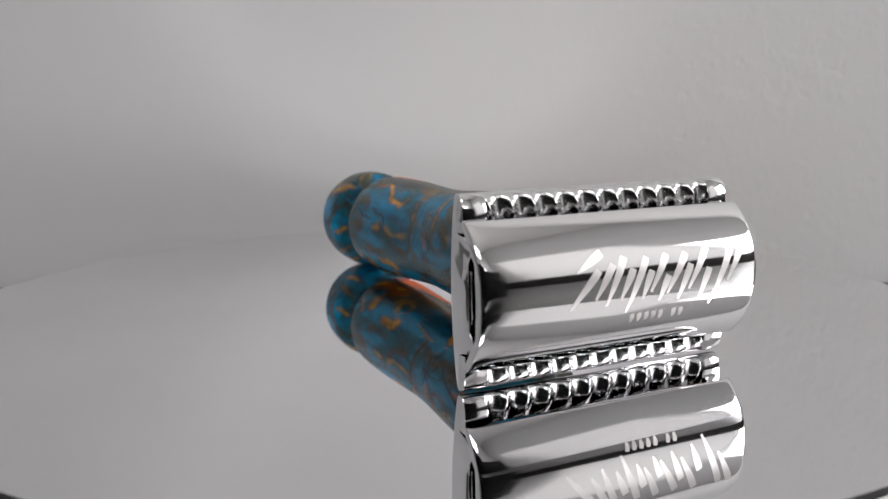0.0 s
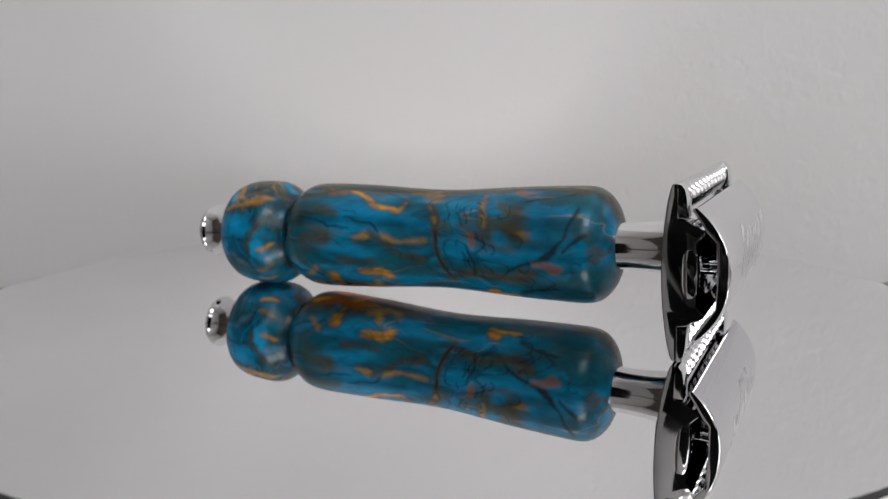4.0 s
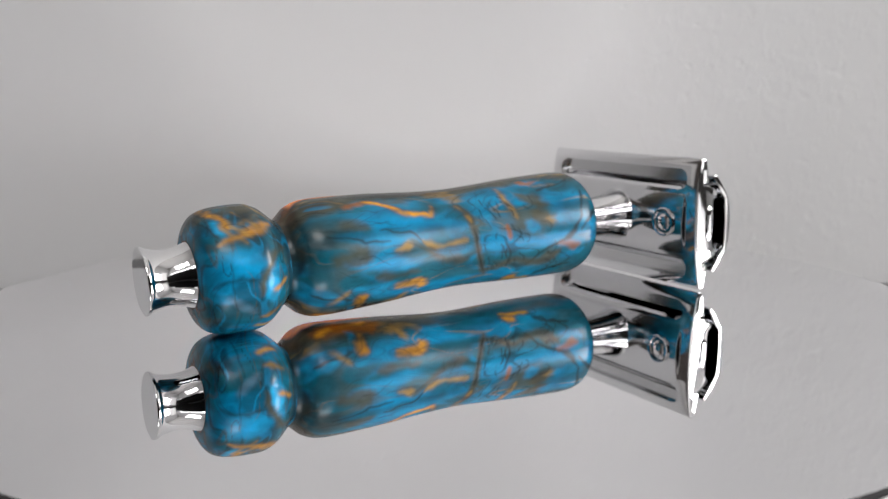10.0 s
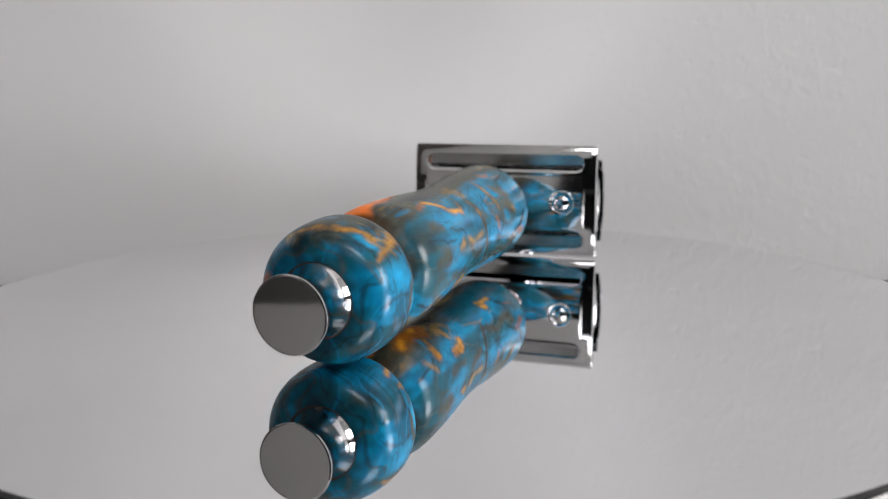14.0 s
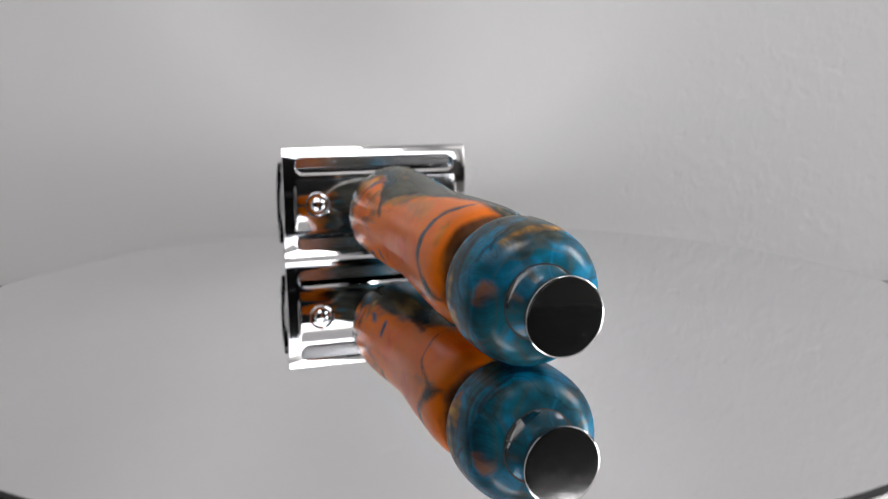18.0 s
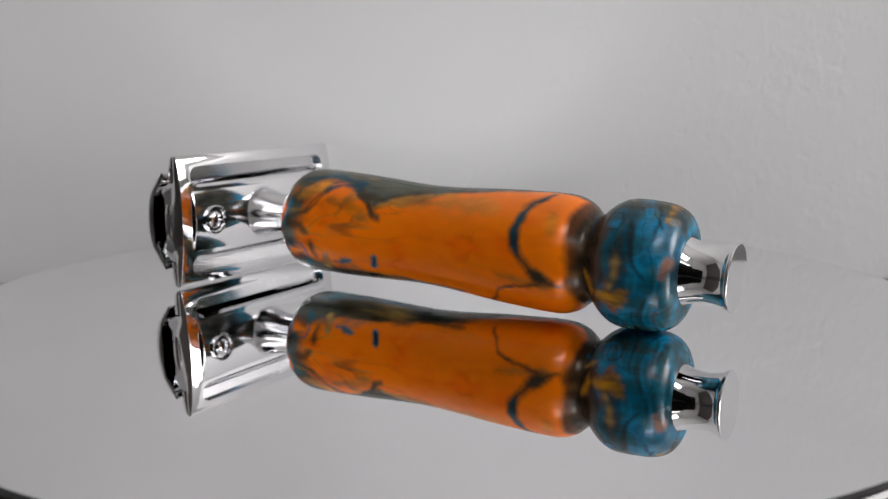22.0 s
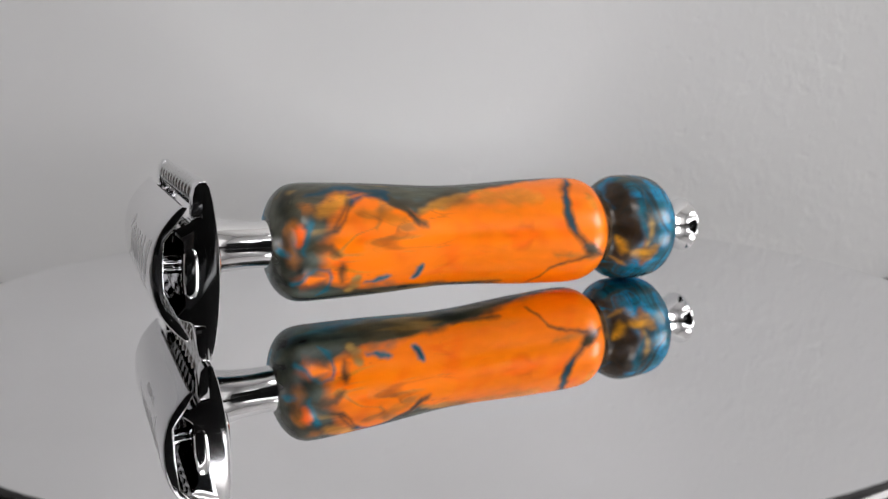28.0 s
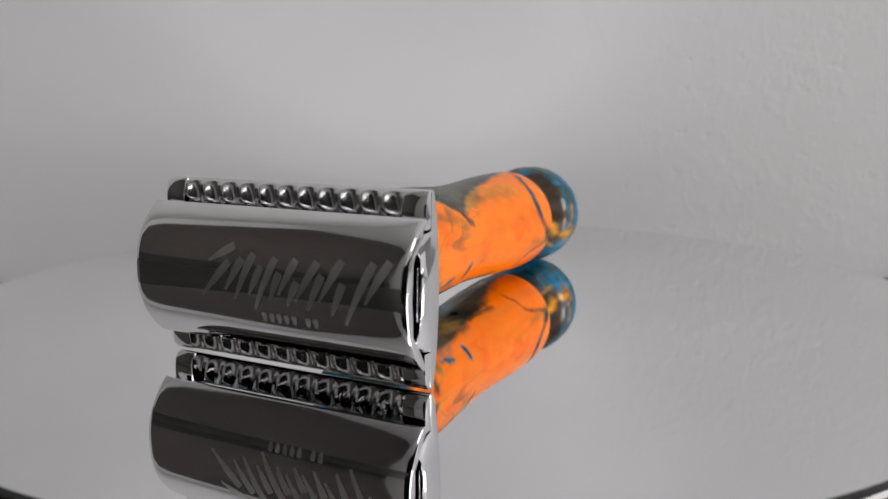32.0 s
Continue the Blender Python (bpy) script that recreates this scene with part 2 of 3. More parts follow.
part("tabletop", box(-0.7, 0.7, -0.35, 0.404, TOP + 0.78 - 0.03, TOP + 0.78), TABLE, table, bevel=0.002)
for x in (-0.66, 0.62):
    for y in (-0.31, 0.33):
        part("leg", box(x, x + 0.04, y, y + 0.04, 0, TOP + 0.75), TABLE, table)

phone = tagged(new("smartphone"), "black smartphone lying on its long edge in a low stand", "phone")
phone.location = (0, -0.1615, TOP + 0.020)
part("phone_body", box(-0.081, 0.081, -0.009, 0.0, 0.0, 0.080), MATT, phone, bevel=0.0025)
holder = tagged(new("phone_stand"), "low black stand, with boards added behind the smartphone to darken reflections", "stand")
holder.location = (0, -0.17, TOP)
part("foot", box(-0.05, 0.05, -0.03, 0.02, 0.0, 0.006), BLACK, holder, bevel=0.001)
# two matt black boards added behind the phone, so that the chrome reflects dark
part("dark_board", box(-0.110, 0.172, -0.009, -0.003, 0.006, 0.108), MATT, holder, "matt black board added to darken the chrome's reflections", bevel=0.001)
part("upper_dark_board", box(-0.04, 0.10, -0.0155, -0.0095, 0.006, 0.124), MATT, holder, "taller matt black board added to darken the chrome's reflections", bevel=0.001)
part("cradle", box(-0.04, 0.04, -0.003, 0.012, 0.006, 0.020), BLACK, holder, bevel=0.001)

# ---- turntable ----
turntable = tagged(new("turntable"), "round turntable with a polished mirror plate on a black base", "turntable")


def upright(profile, seg=160, closed_ends=True):
    bm = lathe(profile, seg, (0, 0), closed_ends)
    bmesh.ops.rotate(bm, verts=bm.verts[:], cent=(0, 0, 0), matrix=Matrix.Rotation(radians(-90), 3, "Y"))
    return bm


RIM = 89.9
part("carrier", upright([(-3.5, 84), (-3.4, 85), (-3.05, 85)], 128), BLACK, turntable, "black plastic carrier under the mirror")
part("mirror_plate", upright([(-3.0, RIM - 0.3), (0.0, RIM - 0.3)], 192), MIRROR, turntable, "round mirror plate")
part("edge_band", upright([(-3.0, RIM - 0.28), (-3.0, RIM + 0.2), (-2.5, RIM + 0.75), (-1.9, RIM + 1.0), (-1.2, RIM + 0.9), (-0.5, RIM + 0.5), (-0.08, RIM), (-0.02, RIM - 0.28), (-3.0, RIM - 0.28)], 192, False), GLOSS, turntable, "glossy black rounded band round the mirror")
stand = tagged(new("pedestal"), "black plastic pedestal carrying the turning mirror plate", "pedestal")
stand.location = (0, 0, TOP)
part("base_shell", upright([(0, 70), (1.5, 72), (14, 72), (16.5, 69)], 96), BLACK, stand, bevel=0.0005)

# ---- razor ----
razor = tagged(new("safety_razor"), "chrome safety razor with swirled blue and orange resin handle", "razor")
REST = Matrix.Translation((0, 0.001284, 0.0117)) @ pose(0, 0, 0, 0, -1.75, 0)

GRIP = curve_through([(-31.9, 7.15), (-31.1, 7.4), (-30.0, 8.3), (-28.9, 9.2), (-26.9, 9.92), (-23.8, 10.1), (-18.5, 9.98), (-13.3, 9.78),
                      (-8.1, 9.45), (-2.8, 9.18), (2.4, 9.12), (7.6, 9.36), (12.8, 9.68), (18.0, 9.93), (23.0, 10.08), (27.0, 10.14),
                      (29.2, 9.85), (30.75, 8.95), (32.0, 7.4), (32.75, 5.7), (33.0, 4.75)], 0.22)
KNOB = curve_through([(-46.6, 5.0), (-46.5, 6.5), (-46.1, 7.9), (-45.2, 9.15), (-43.8, 9.92), (-42.0, 10.28), (-39.5, 10.42), (-37.0, 10.35), (-35.4, 9.8),
                      (-34.2, 8.95), (-33.2, 8.05), (-32.5, 7.45), (-31.9, 7.15)], 0.2)


def waves(p, size, seed):
    """Smooth noise between -1 and 1 at points p (millimetres), of about that size."""
    rng = np.random.RandomState(seed)
    out = np.zeros(len(p))
    for octave, gain in ((1.0, 1.0), (2.1, 0.5), (4.3, 0.25)):
        for _ in range(5):
            k = rng.normal(size=3)
            k *= octave * math.tau / size / 2.2 / np.linalg.norm(k)
            out += gain * np.sin(p @ k + rng.uniform(0, math.tau)) / 3.2
    return out


PIGMENT = {"blue": (0.001, 0.215, 0.42), "bright": (0.001, 0.30, 0.56), "teal": (0.006, 0.12, 0.18), "bluet": (0.008, 0.13, 0.19), "deep": (0.004, 0.05, 0.085),
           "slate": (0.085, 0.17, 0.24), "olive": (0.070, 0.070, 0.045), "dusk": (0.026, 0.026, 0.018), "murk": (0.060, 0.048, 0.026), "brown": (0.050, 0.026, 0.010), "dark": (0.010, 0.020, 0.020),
           "gold": (0.60, 0.265, 0.016), "tan": (0.36, 0.215, 0.055), "goldo": (0.62, 0.25, 0.018), "rust": (0.30, 0.095, 0.010), "rustp": (0.30, 0.075, 0.022),
           "orange": (1.0, 0.212, 0.0003), "deepo": (0.92, 0.125, 0.0003)}


def pour(ob):
    """Lays the pigments of the resin on the turned body, one over the other, by place along it and angle round it."""
    me = ob.data
    co = np.empty(len(me.vertices) * 3)
    me.vertices.foreach_get("co", co)
    p = co.reshape(-1, 3) * 1000
    drawn = p * (0.32, 1.0, 1.0)
    x = p[:, 0] + 0.30 * waves(p, 4.0, 1) + 0.12 * waves(p, 1.6, 21)
    turn = np.degrees(np.arctan2(p[:, 2], p[:, 1]))       # 0 on the orange flank, 90 on top, 180 on the blue flank
    turn = turn + 2.2 * waves(p, 4.0, 2) + 0.8 * waves(p, 1.6, 22)
    grain, mottle, broad = waves(p, 2.2, 3), waves(drawn, 3.0, 7), waves(p, 9.0, 11)
    flow, silk = waves(drawn, 3.4, 31), waves(drawn, 1.7, 32)
    knob = x.mean() < -32

    def ease(v):
        v = np.clip(v, 0, 1)
        return (v * v * (3 - 2 * v))[:, None]

    def gap(a):
        return (turn - a + 180) % 360 - 180

    def shade(kind, spread=0.22):
        """A pigment with its own streaks."""
        return np.array(PIGMENT[kind]) * (1 + spread * flow + 0.6 * spread * silk)[:, None]

    # ground: teal with blue drawn out along the handle and olive streams in it
    rgb = shade("teal") + (shade("blue") - shade("teal")) * ease(0.30 + 0.75 * flow + 0.3 * broad)
    rgb += (shade("olive") - rgb) * ease(-0.7 + 1.25 * waves(drawn, 4.6, 33) + 0.35 * silk) * 0.7
    orange = np.zeros((len(p), 1))

    def lay(mask, kind, spread=0.22):
        nonlocal rgb, orange
        rgb = rgb + (shade(kind, spread) - rgb) * mask
        orange = orange + ((1.0 if kind in ("orange", "deepo") else 0.0) - orange) * mask

    def band(kind, width, strength, *pts):
        """A thread or patch of pigment along (x, angle) points."""
        best, along = np.full(len(p), 1e9), np.zeros(len(p))
        n = len(pts) - 1
        for k, ((x0, a0), (x1, a1)) in enumerate(zip(pts, pts[1:])):
            ax, side = x - x0, gap(a0) * math.pi / 18
            bx, bs = x1 - x0, ((a1 - a0 + 180) % 360 - 180) * math.pi / 18
            u = np.clip((ax * bx + side * bs) / (bx * bx + bs * bs + 1e-6), 0, 1)
            far = np.hypot(ax - u * bx, side - u * bs)
            along = np.where(far < best, (k + u) / n, along)
            best = np.minimum(best, far)
        body = np.clip(np.minimum(along, 1 - along) * 6 + 0.55, 0, 1) * (1 + 0.22 * np.sin(along * 2.2 * n + pts[0][0] * 7.3))
        soft = min(2.4, (0.40 if kind == "dark" else 0.68) + 0.48 * width)
        reach = width / 2 * body * (1 + 0.30 * grain + 0.22 * flow)
        near = ease((reach + soft * 0.5 - best) / soft) * strength
        if kind in ("gold", "tan"):        # gold fades out through olive
            lay(ease((reach + soft * 0.5 + 0.8 - best) / (soft + 0.6)) * (0.55 * strength * (1 - 0.8 * orange)), "murk", 0.5)
            near = near * np.clip(0.82 + 0.5 * silk + 0.25 * flow, 0, 1)[:, None]
        lay(near, kind, 0.30)

    # crest, collar end, neck and underside: olive and brown murk, shade included on the underside
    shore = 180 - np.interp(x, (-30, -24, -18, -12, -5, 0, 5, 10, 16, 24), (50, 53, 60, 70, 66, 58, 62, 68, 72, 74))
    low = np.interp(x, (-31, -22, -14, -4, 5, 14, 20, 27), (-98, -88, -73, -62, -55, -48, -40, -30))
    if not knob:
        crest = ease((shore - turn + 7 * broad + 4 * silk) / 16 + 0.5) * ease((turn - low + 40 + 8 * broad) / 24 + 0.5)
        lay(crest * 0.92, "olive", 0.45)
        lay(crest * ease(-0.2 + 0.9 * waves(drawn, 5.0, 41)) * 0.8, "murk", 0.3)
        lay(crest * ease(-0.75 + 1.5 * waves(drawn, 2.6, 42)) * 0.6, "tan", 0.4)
        # brown of the pour along the underside, with shade put into its colour
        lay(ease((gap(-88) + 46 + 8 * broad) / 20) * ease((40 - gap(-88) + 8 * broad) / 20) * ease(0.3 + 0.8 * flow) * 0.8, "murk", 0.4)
        lay(ease((x - 28.2 - 0.9 * broad) / 3.0) * ease((110 - np.abs(gap(10))) / 30 + 0.5) * 0.85, "dusk", 0.4)
        # the orange flank with its upper and lower shore
        top = np.interp(x, (-31, -26, -20, -12, -7, -2, 2.7, 7, 8.4, 10.5, 13.8, 18, 24, 27.6, 30), (92, 87, 86, 75, 69, 60, 49, 37, 30, 38, 53, 60, 58, 44, 40))
        flank = ease((top - turn + 3 * broad + 3 * silk) / 13 + 0.5) * ease((turn - low + 6 * broad + 3 * silk) / 13 + 0.5)
        flank *= ease((24.6 + 2.0 * broad + 1.2 * mottle - x) / 4.6 + 0.5) * ease((x + 30.9) / 1.0)
        lay(flank, "orange", 0.06)
        lay(flank * ease(-0.25 + 0.9 * waves(p, 8.0, 51)) * 0.7, "deepo", 0.05)
        lay(flank * ease(-0.5 + 1.0 * waves(drawn, 5.0, 52)) * 0.35, "goldo", 0.1)
        # golden folds in the orange, thicker towards the head
        bent = drawn + 2.2 * np.stack([waves(drawn, 6.0, q) for q in (54, 55, 56)], 1)
        towards = flank * ease((x + 18) / 30 + 0.1 * broad)
        for seed, kind, thick, strength in ((57, "goldo", 0.22, 0.5), (58, "tan", 0.06, 0.5), (59, "deepo", 0.25, 0.6), (60, "murk", 0.045, 0.4)):
            lay(towards * ease(1.25 - np.abs(waves(bent, 7.0, seed)) / thick) * ease(0.3 + 0.9 * waves(p, 9.0, seed + 10)) * strength, kind, 0.25)
        band("goldo", 3.4, 0.55, (4, 44), (-6, 52), (-15, 48))
        band("goldo", 2.2, 0.5, (19, 36), (15, 30), (11, 24))
    warm = ease((118 - np.abs(gap(0)) + 10 * broad) / 40 + 0.5)       # the groove is browner and broader on the orange side
    lay(ease((x + 34.0) / 1.6) * ease((-29.0 + 0.9 * broad - x) / 1.8) * warm * 0.92, "brown" if not knob else "murk", 0.5)
    lay(ease((x + 33.3) / 0.9) * ease((-30.5 + 0.7 * broad - x) / 1.2) * (1 - warm) * 0.85, "dark", 0.5)
    if not knob:
        # smoke: thin olive and tan folds between the blues
        bent = drawn + 2.6 * np.stack([waves(drawn, 6.0, q) for q in (61, 62, 63)], 1)
        where = ease((gap(172) + 78) / 24) * ease((78 - gap(172)) / 24)
        for seed, kind, thick, strength in ((71, "olive", 0.17, 0.5), (72, "tan", 0.055, 0.45), (73, "dark", 0.05, 0.6), (74, "blue", 0.16, 0.7)):
            fold = np.abs(waves(bent, 8.5, seed))
            lay(where * ease(1.3 - fold / thick) * ease(0.35 + 0.9 * waves(p, 10.0, seed + 10)) * strength, kind, 0.4)
        # blue flank
        band("blue", 3.6, 1, (-19.2, 139), (-14.4, 142), (-9.6, 151), (-3.6, 156), (0.5, 157))
        band("blue", 1.7, 0.95, (-6.0, 180), (-0.9, 184), (1.7, 182))
        band("blue", 2, 0.6, (-24.3, 154), (-15.7, 161), (-7.8, 165))
        band("blue", 1.6, 0.7, (-23.7, 178), (-18.0, 185), (-11.1, 193))
        band("blue", 1.1, 0.6, (-20.9, 194), (-14.1, 204))
        band("blue", 1.2, 0.7, (-25.9, 216), (-22.0, 224))
        band("blue", 1.2, 0.7, (-15.0, 221), (-10.7, 234))
        band("olive", 2.4, 0.8, (-26.0, 173), (-22.7, 173), (-19.3, 176))
        band("olive", 1.2, 0.7, (-18.0, 196), (-14.1, 197), (-9.6, 201))
        band("olive", 1.5, 0.8, (-10.9, 169), (-8.0, 177), (-4.0, 189), (0.2, 195))
        band("dark", 0.35, 0.8, (-26.2, 151), (-22.4, 157), (-19.6, 163), (-16.7, 164), (-14.8, 163))
        band("dark", 0.35, 0.85, (-15.6, 152), (-10.8, 159), (-8.4, 170), (-6.0, 178))
        band("dark", 0.7, 0.8, (-28.9, 210), (-25.4, 214), (-22.2, 223))
        band("rust", 1.3, 0.8, (-21.3, 120), (-18.8, 118), (-16.2, 113))
        band("gold", 0.9, 1, (-16.9, 114), (-14.8, 118), (-11.2, 133), (-9.3, 138), (-5.8, 140), (-5.2, 130))
        band("tan", 0.8, 0.9, (-13.9, 173), (-11.4, 172))
        band("tan", 0.9, 0.8, (-8.4, 169), (-5.4, 176), (-2.4, 176), (0.2, 174))
        band("gold", 1.5, 0.9, (-13.3, 209), (-11.0, 216), (-7.6, 221))
        band("tan", 1, 0.7, (-15.8, -119), (-9.4, -111), (-6.5, 238))
        band("gold", 1.3, 0.9, (-20.2, 221), (-19.7, 231))
        band("olive", 1.4, 0.95, (0.6, 131), (1.8, 153), (2.1, 173), (3.3, 193), (5.2, 222))
        band("tan", 0.55, 0.9, (-0.1, 131), (0.8, 141), (1.8, 153))
        band("dark", 0.45, 0.9, (2.0, 165), (3.0, 189), (4.9, 217))
        band("blue", 2.2, 0.7, (5.5, 142), (6.4, 172), (6.9, 194))
        band("tan", 0.8, 0.9, (10.0, 114), (10.8, 130), (11.1, 145), (11.6, 157))
        band("rust", 0.8, 0.8, (9.2, 164), (9.5, 180))
        band("rust", 1.2, 0.8, (15.6, 109), (17.2, 115), (19.4, 111))
        band("olive", 1.8, 0.9, (13.7, 130), (16.5, 142), (21.0, 149))
        band("olive", 2.6, 0.85, (15.6, 152), (18.5, 164), (21.5, 171))
        band("tan", 1.3, 0.45, (18.2, 163), (21.1, 166))
        band("blue", 3.6, 0.95, (20.1, 144), (21.8, 157), (21.0, 169))
        band("blue", 2, 0.75, (13.8, 163), (15.7, 171))
        band("blue", 2.6, 0.9, (28.9, 169), (28.7, 193))
        band("blue", 1.2, 0.9, (8.1, 222), (11.7, 225))
        band("blue", 1.6, 0.8, (21.9, 208), (26.6, 202))
        band("dark", 0.7, 0.9, (27.8, 135), (26.1, 162), (24.2, 179), (21.5, 190), (17.8, 195), (13.9, 211))
        band("dark", 0.6, 0.85, (18.3, 129), (22.7, 123), (26.9, 113))
        band("dark", 0.6, 0.85, (30.3, 159), (27.0, 171), (25.9, 179))
        band("olive", 1.8, 0.85, (5.6, 213), (10.6, 203), (17.1, 210), (21.1, 200))
        band("rust", 1.1, 0.7, (20.5, 193), (25.4, 195))
        band("tan", 0.6, 0.9, (10.9, 239), (14.2, -117))
        band("dark", 0.7, 0.8, (17.2, 230), (25.1, 221))
        # underside
        band("rust", 3, 0.8, (-26.9, 248), (-20.7, 253), (-15.4, 253))
        band("gold", 1.2, 0.9, (-27.0, 246), (-21.7, 256), (-17.5, 259))
        band("gold", 1, 0.9, (-19.6, 240), (-20.3, 229), (-19.1, 220))
        band("tan", 1.3, 0.9, (-12.3, 246), (-11.1, 233))
        band("blue", 1.6, 0.9, (-21.2, 243), (-22.1, 235))
        band("blue", 2, 0.9, (-6.8, 235), (-2.5, 235))
        band("blue", 1.6, 0.9, (9.3, 234), (10.8, 224))
        band("gold", 0.9, 0.9, (11.0, 246), (16.2, 240))
        band("tan", 1, 0.8, (-25.9, 222), (-22.8, 211))
        band("rust", 2.5, 0.8, (-23.8, 257), (-18.9, 246))
        band("gold", 1.4, 0.8, (-21.1, 230), (-19.7, 220))
        band("tan", 1.6, 0.7, (-14.4, 237), (-10.6, 246))
        band("gold", 1.4, 0.9, (-13.2, 215), (-8.1, 214))
        band("blue", 2.2, 0.9, (8.0, 226), (10.6, 221))
        band("gold", 0.9, 0.9, (11.1, 238), (12.9, 235))
        # orange flank
        band("deep", 1, 0.9, (27.5, 57), (22.4, 71), (16.2, 68))
        band("goldo", 2.6, 0.9, (26.2, 34), (23.4, 46), (20.8, 54))
        band("rust", 1.6, 0.7, (28.4, 44), (27.2, 38))
        band("olive", 2.0, 0.85, (17.3, 80), (13.9, 57), (11.1, 41))
        band("murk", 1.2, 0.9, (13.9, 56), (11.1, 40), (8.6, 22))
        band("olive", 3.0, 0.8, (13.1, 68), (6.5, 63), (-0.4, 80))
        band("rust", 1.6, 0.7, (30.4, 30), (30.8, 2), (30.8, -16))
        band("murk", 0.8, 0.9, (19.9, 51), (21.2, 39), (22.2, 27), (23.5, 19), (25.8, 16))
        band("deep", 1.2, 0.9, (28.0, 29), (27.6, 23))
        band("deep", 0.8, 0.9, (20.6, 47), (17.9, 56), (14.0, 62))
        band("deep", 0.9, 0.95, (14.4, 61), (13.8, 52))
        band("tan", 0.7, 0.7, (15.3, 49), (15.5, 35), (16.7, 21))
        band("rustp", 3, 0.9, (29.5, -31), (26.3, -32))
        band("murk", 1.3, 0.85, (27.7, 3), (24.7, 4), (23.3, -4))
        band("murk", 1, 0.8, (22.7, -14), (22.2, -35))
        band("tan", 1.1, 0.8, (19.8, -30), (19.8, -43))
        band("bluet", 0.6, 1, (16.3, -37), (14.0, -32))
        band("bluet", 1.4, 1, (9.3, -37), (8.2, -25))
        band("deep", 0.5, 0.9, (9.1, -33), (8.4, -28))
        band("murk", 1.1, 0.9, (12.9, 50), (11.0, 39), (9.3, 27), (7.0, 20))
        band("murk", 1.5, 0.8, (12.2, 51), (8.6, 45), (4.3, 56), (-1.0, 70))
        band("goldo", 1.5, 0.75, (8.4, 33), (5.6, 44), (0.8, 55), (-5.1, 67))
        band("tan", 0.7, 0.6, (4.0, 39), (-2.2, 56))
        band("deepo", 4, 0.6, (-8.5, 8), (-13.4, 6))
        band("tan", 1.5, 0.7, (-17.9, -18), (-22.3, -19), (-27.2, -23))
        band("murk", 0.7, 0.9, (-15.0, -64), (-17.6, -36), (-20.9, -25), (-25.2, -22))
        band("murk", 1.5, 1, (-24.1, 80), (-22.4, 63), (-20.9, 46), (-20.5, 30), (-21.2, 16), (-22.5, 5), (-24.1, -8), (-26.6, -17), (-28.7, -23))
        band("deep", 0.5, 1, (-24.1, 80), (-22.4, 63), (-20.9, 46), (-20.5, 30), (-21.2, 16), (-22.3, 7))
        band("goldo", 2, 0.6, (-26.3, 48), (-26.7, 29))
        band("murk", 1, 0.8, (0.5, -59), (-2.6, -60), (-8.7, -59))
        band("murk", 1, 0.8, (20.8, 51), (22.5, 35), (24.2, 20))
        band("deep", 1, 0.85, (20.4, 57), (16.3, 67), (13.2, 65))
        band("deepo", 1.3, 0.8, (29.5, 24), (29.6, 6))
        band("bluet", 1, 1, (27.8, 27), (27.5, 23))
        band("bluet", 0.5, 0.9, (27.6, 25), (28.4, 12), (29.1, -3))
        band("bluet", 0.9, 0.9, (31.9, 1), (31.6, -6))
        band("orange", 1.4, 0.9, (28.6, -30), (25.8, -28))
        band("bluet", 0.55, 0.9, (30.6, -37), (28.4, -23), (26.7, -17), (24.8, -18), (24.1, -29), (24.4, -44), (25.9, -52))
        band("bluet", 0.9, 1, (30.8, -39), (29.7, -31))
        band("tan", 1, 0.8, (20.9, -50), (20.0, -29))
        band("bluet", 0.45, 1, (18.1, -37), (16.3, -36), (15.0, -32))
        band("bluet", 0.9, 1, (9.9, -37), (8.8, -34), (8.0, -24))
        band("deep", 0.35, 0.9, (9.6, -37), (8.3, -27))
        rng = random.Random(5)
        for _ in range(34):
            # short dark ticks round the waist
            x0, a0 = rng.uniform(4.2, 11.5), rng.uniform(122, 208)
            lean, size = rng.uniform(-0.2, 1.5), rng.uniform(5, 13)
            band("dark", 0.16, 0.95, (x0, a0), (x0 + lean * 0.7, a0 + size * 0.5), (x0 + lean, a0 + size))
        for _ in range(10):
            # curls on the belly and by the collar
            x0, a0, r, s0 = rng.uniform(13, 29), rng.uniform(100, 250), rng.uniform(0.9, 2.0), rng.uniform(0, 6.3)
            band("dark", 0.14, 0.85, *[(x0 + r * (1 - 0.12 * k) * math.cos(s0 + 0.7 * k), a0 + 5.7 * r * (1 - 0.12 * k) * math.sin(s0 + 0.7 * k)) for k in range(6)])
        for _ in range(16):
            # long thin streams
            x0, a0 = rng.uniform(-29, -2), rng.uniform(125, 250)
            band("dark", 0.12, 0.55, (x0, a0), (x0 + 3, a0 + rng.uniform(-3, 6)), (x0 + 6, a0 + rng.uniform(-4, 11)))
        for _ in range(12):
            x0, a0 = rng.uniform(-27, 20), rng.uniform(84, 122)
            band("tan", 0.35, 0.5, (x0, a0), (x0 + 2.4, a0 + rng.uniform(-4, 5)), (x0 + 5, a0 + rng.uniform(-6, 9)))
    else:
        # streams that run round the knob
        round_it = p * (1.5, 0.42, 0.42)
        round_it = round_it + 1.3 * np.stack([waves(p, 9.0, q) for q in (81, 82, 83)], 1)
        lay(ease(0.25 + 1.1 * waves(round_it, 4.2, 84)) * 0.75, "deep", 0.3)
        lay(ease(1.25 - np.abs(waves(round_it, 5.0, 85)) / 0.13) * 0.7, "blue", 0.3)
        lay(ease(1.2 - np.abs(waves(round_it, 5.2, 86)) / 0.07) * 0.55, "dark", 0.3)
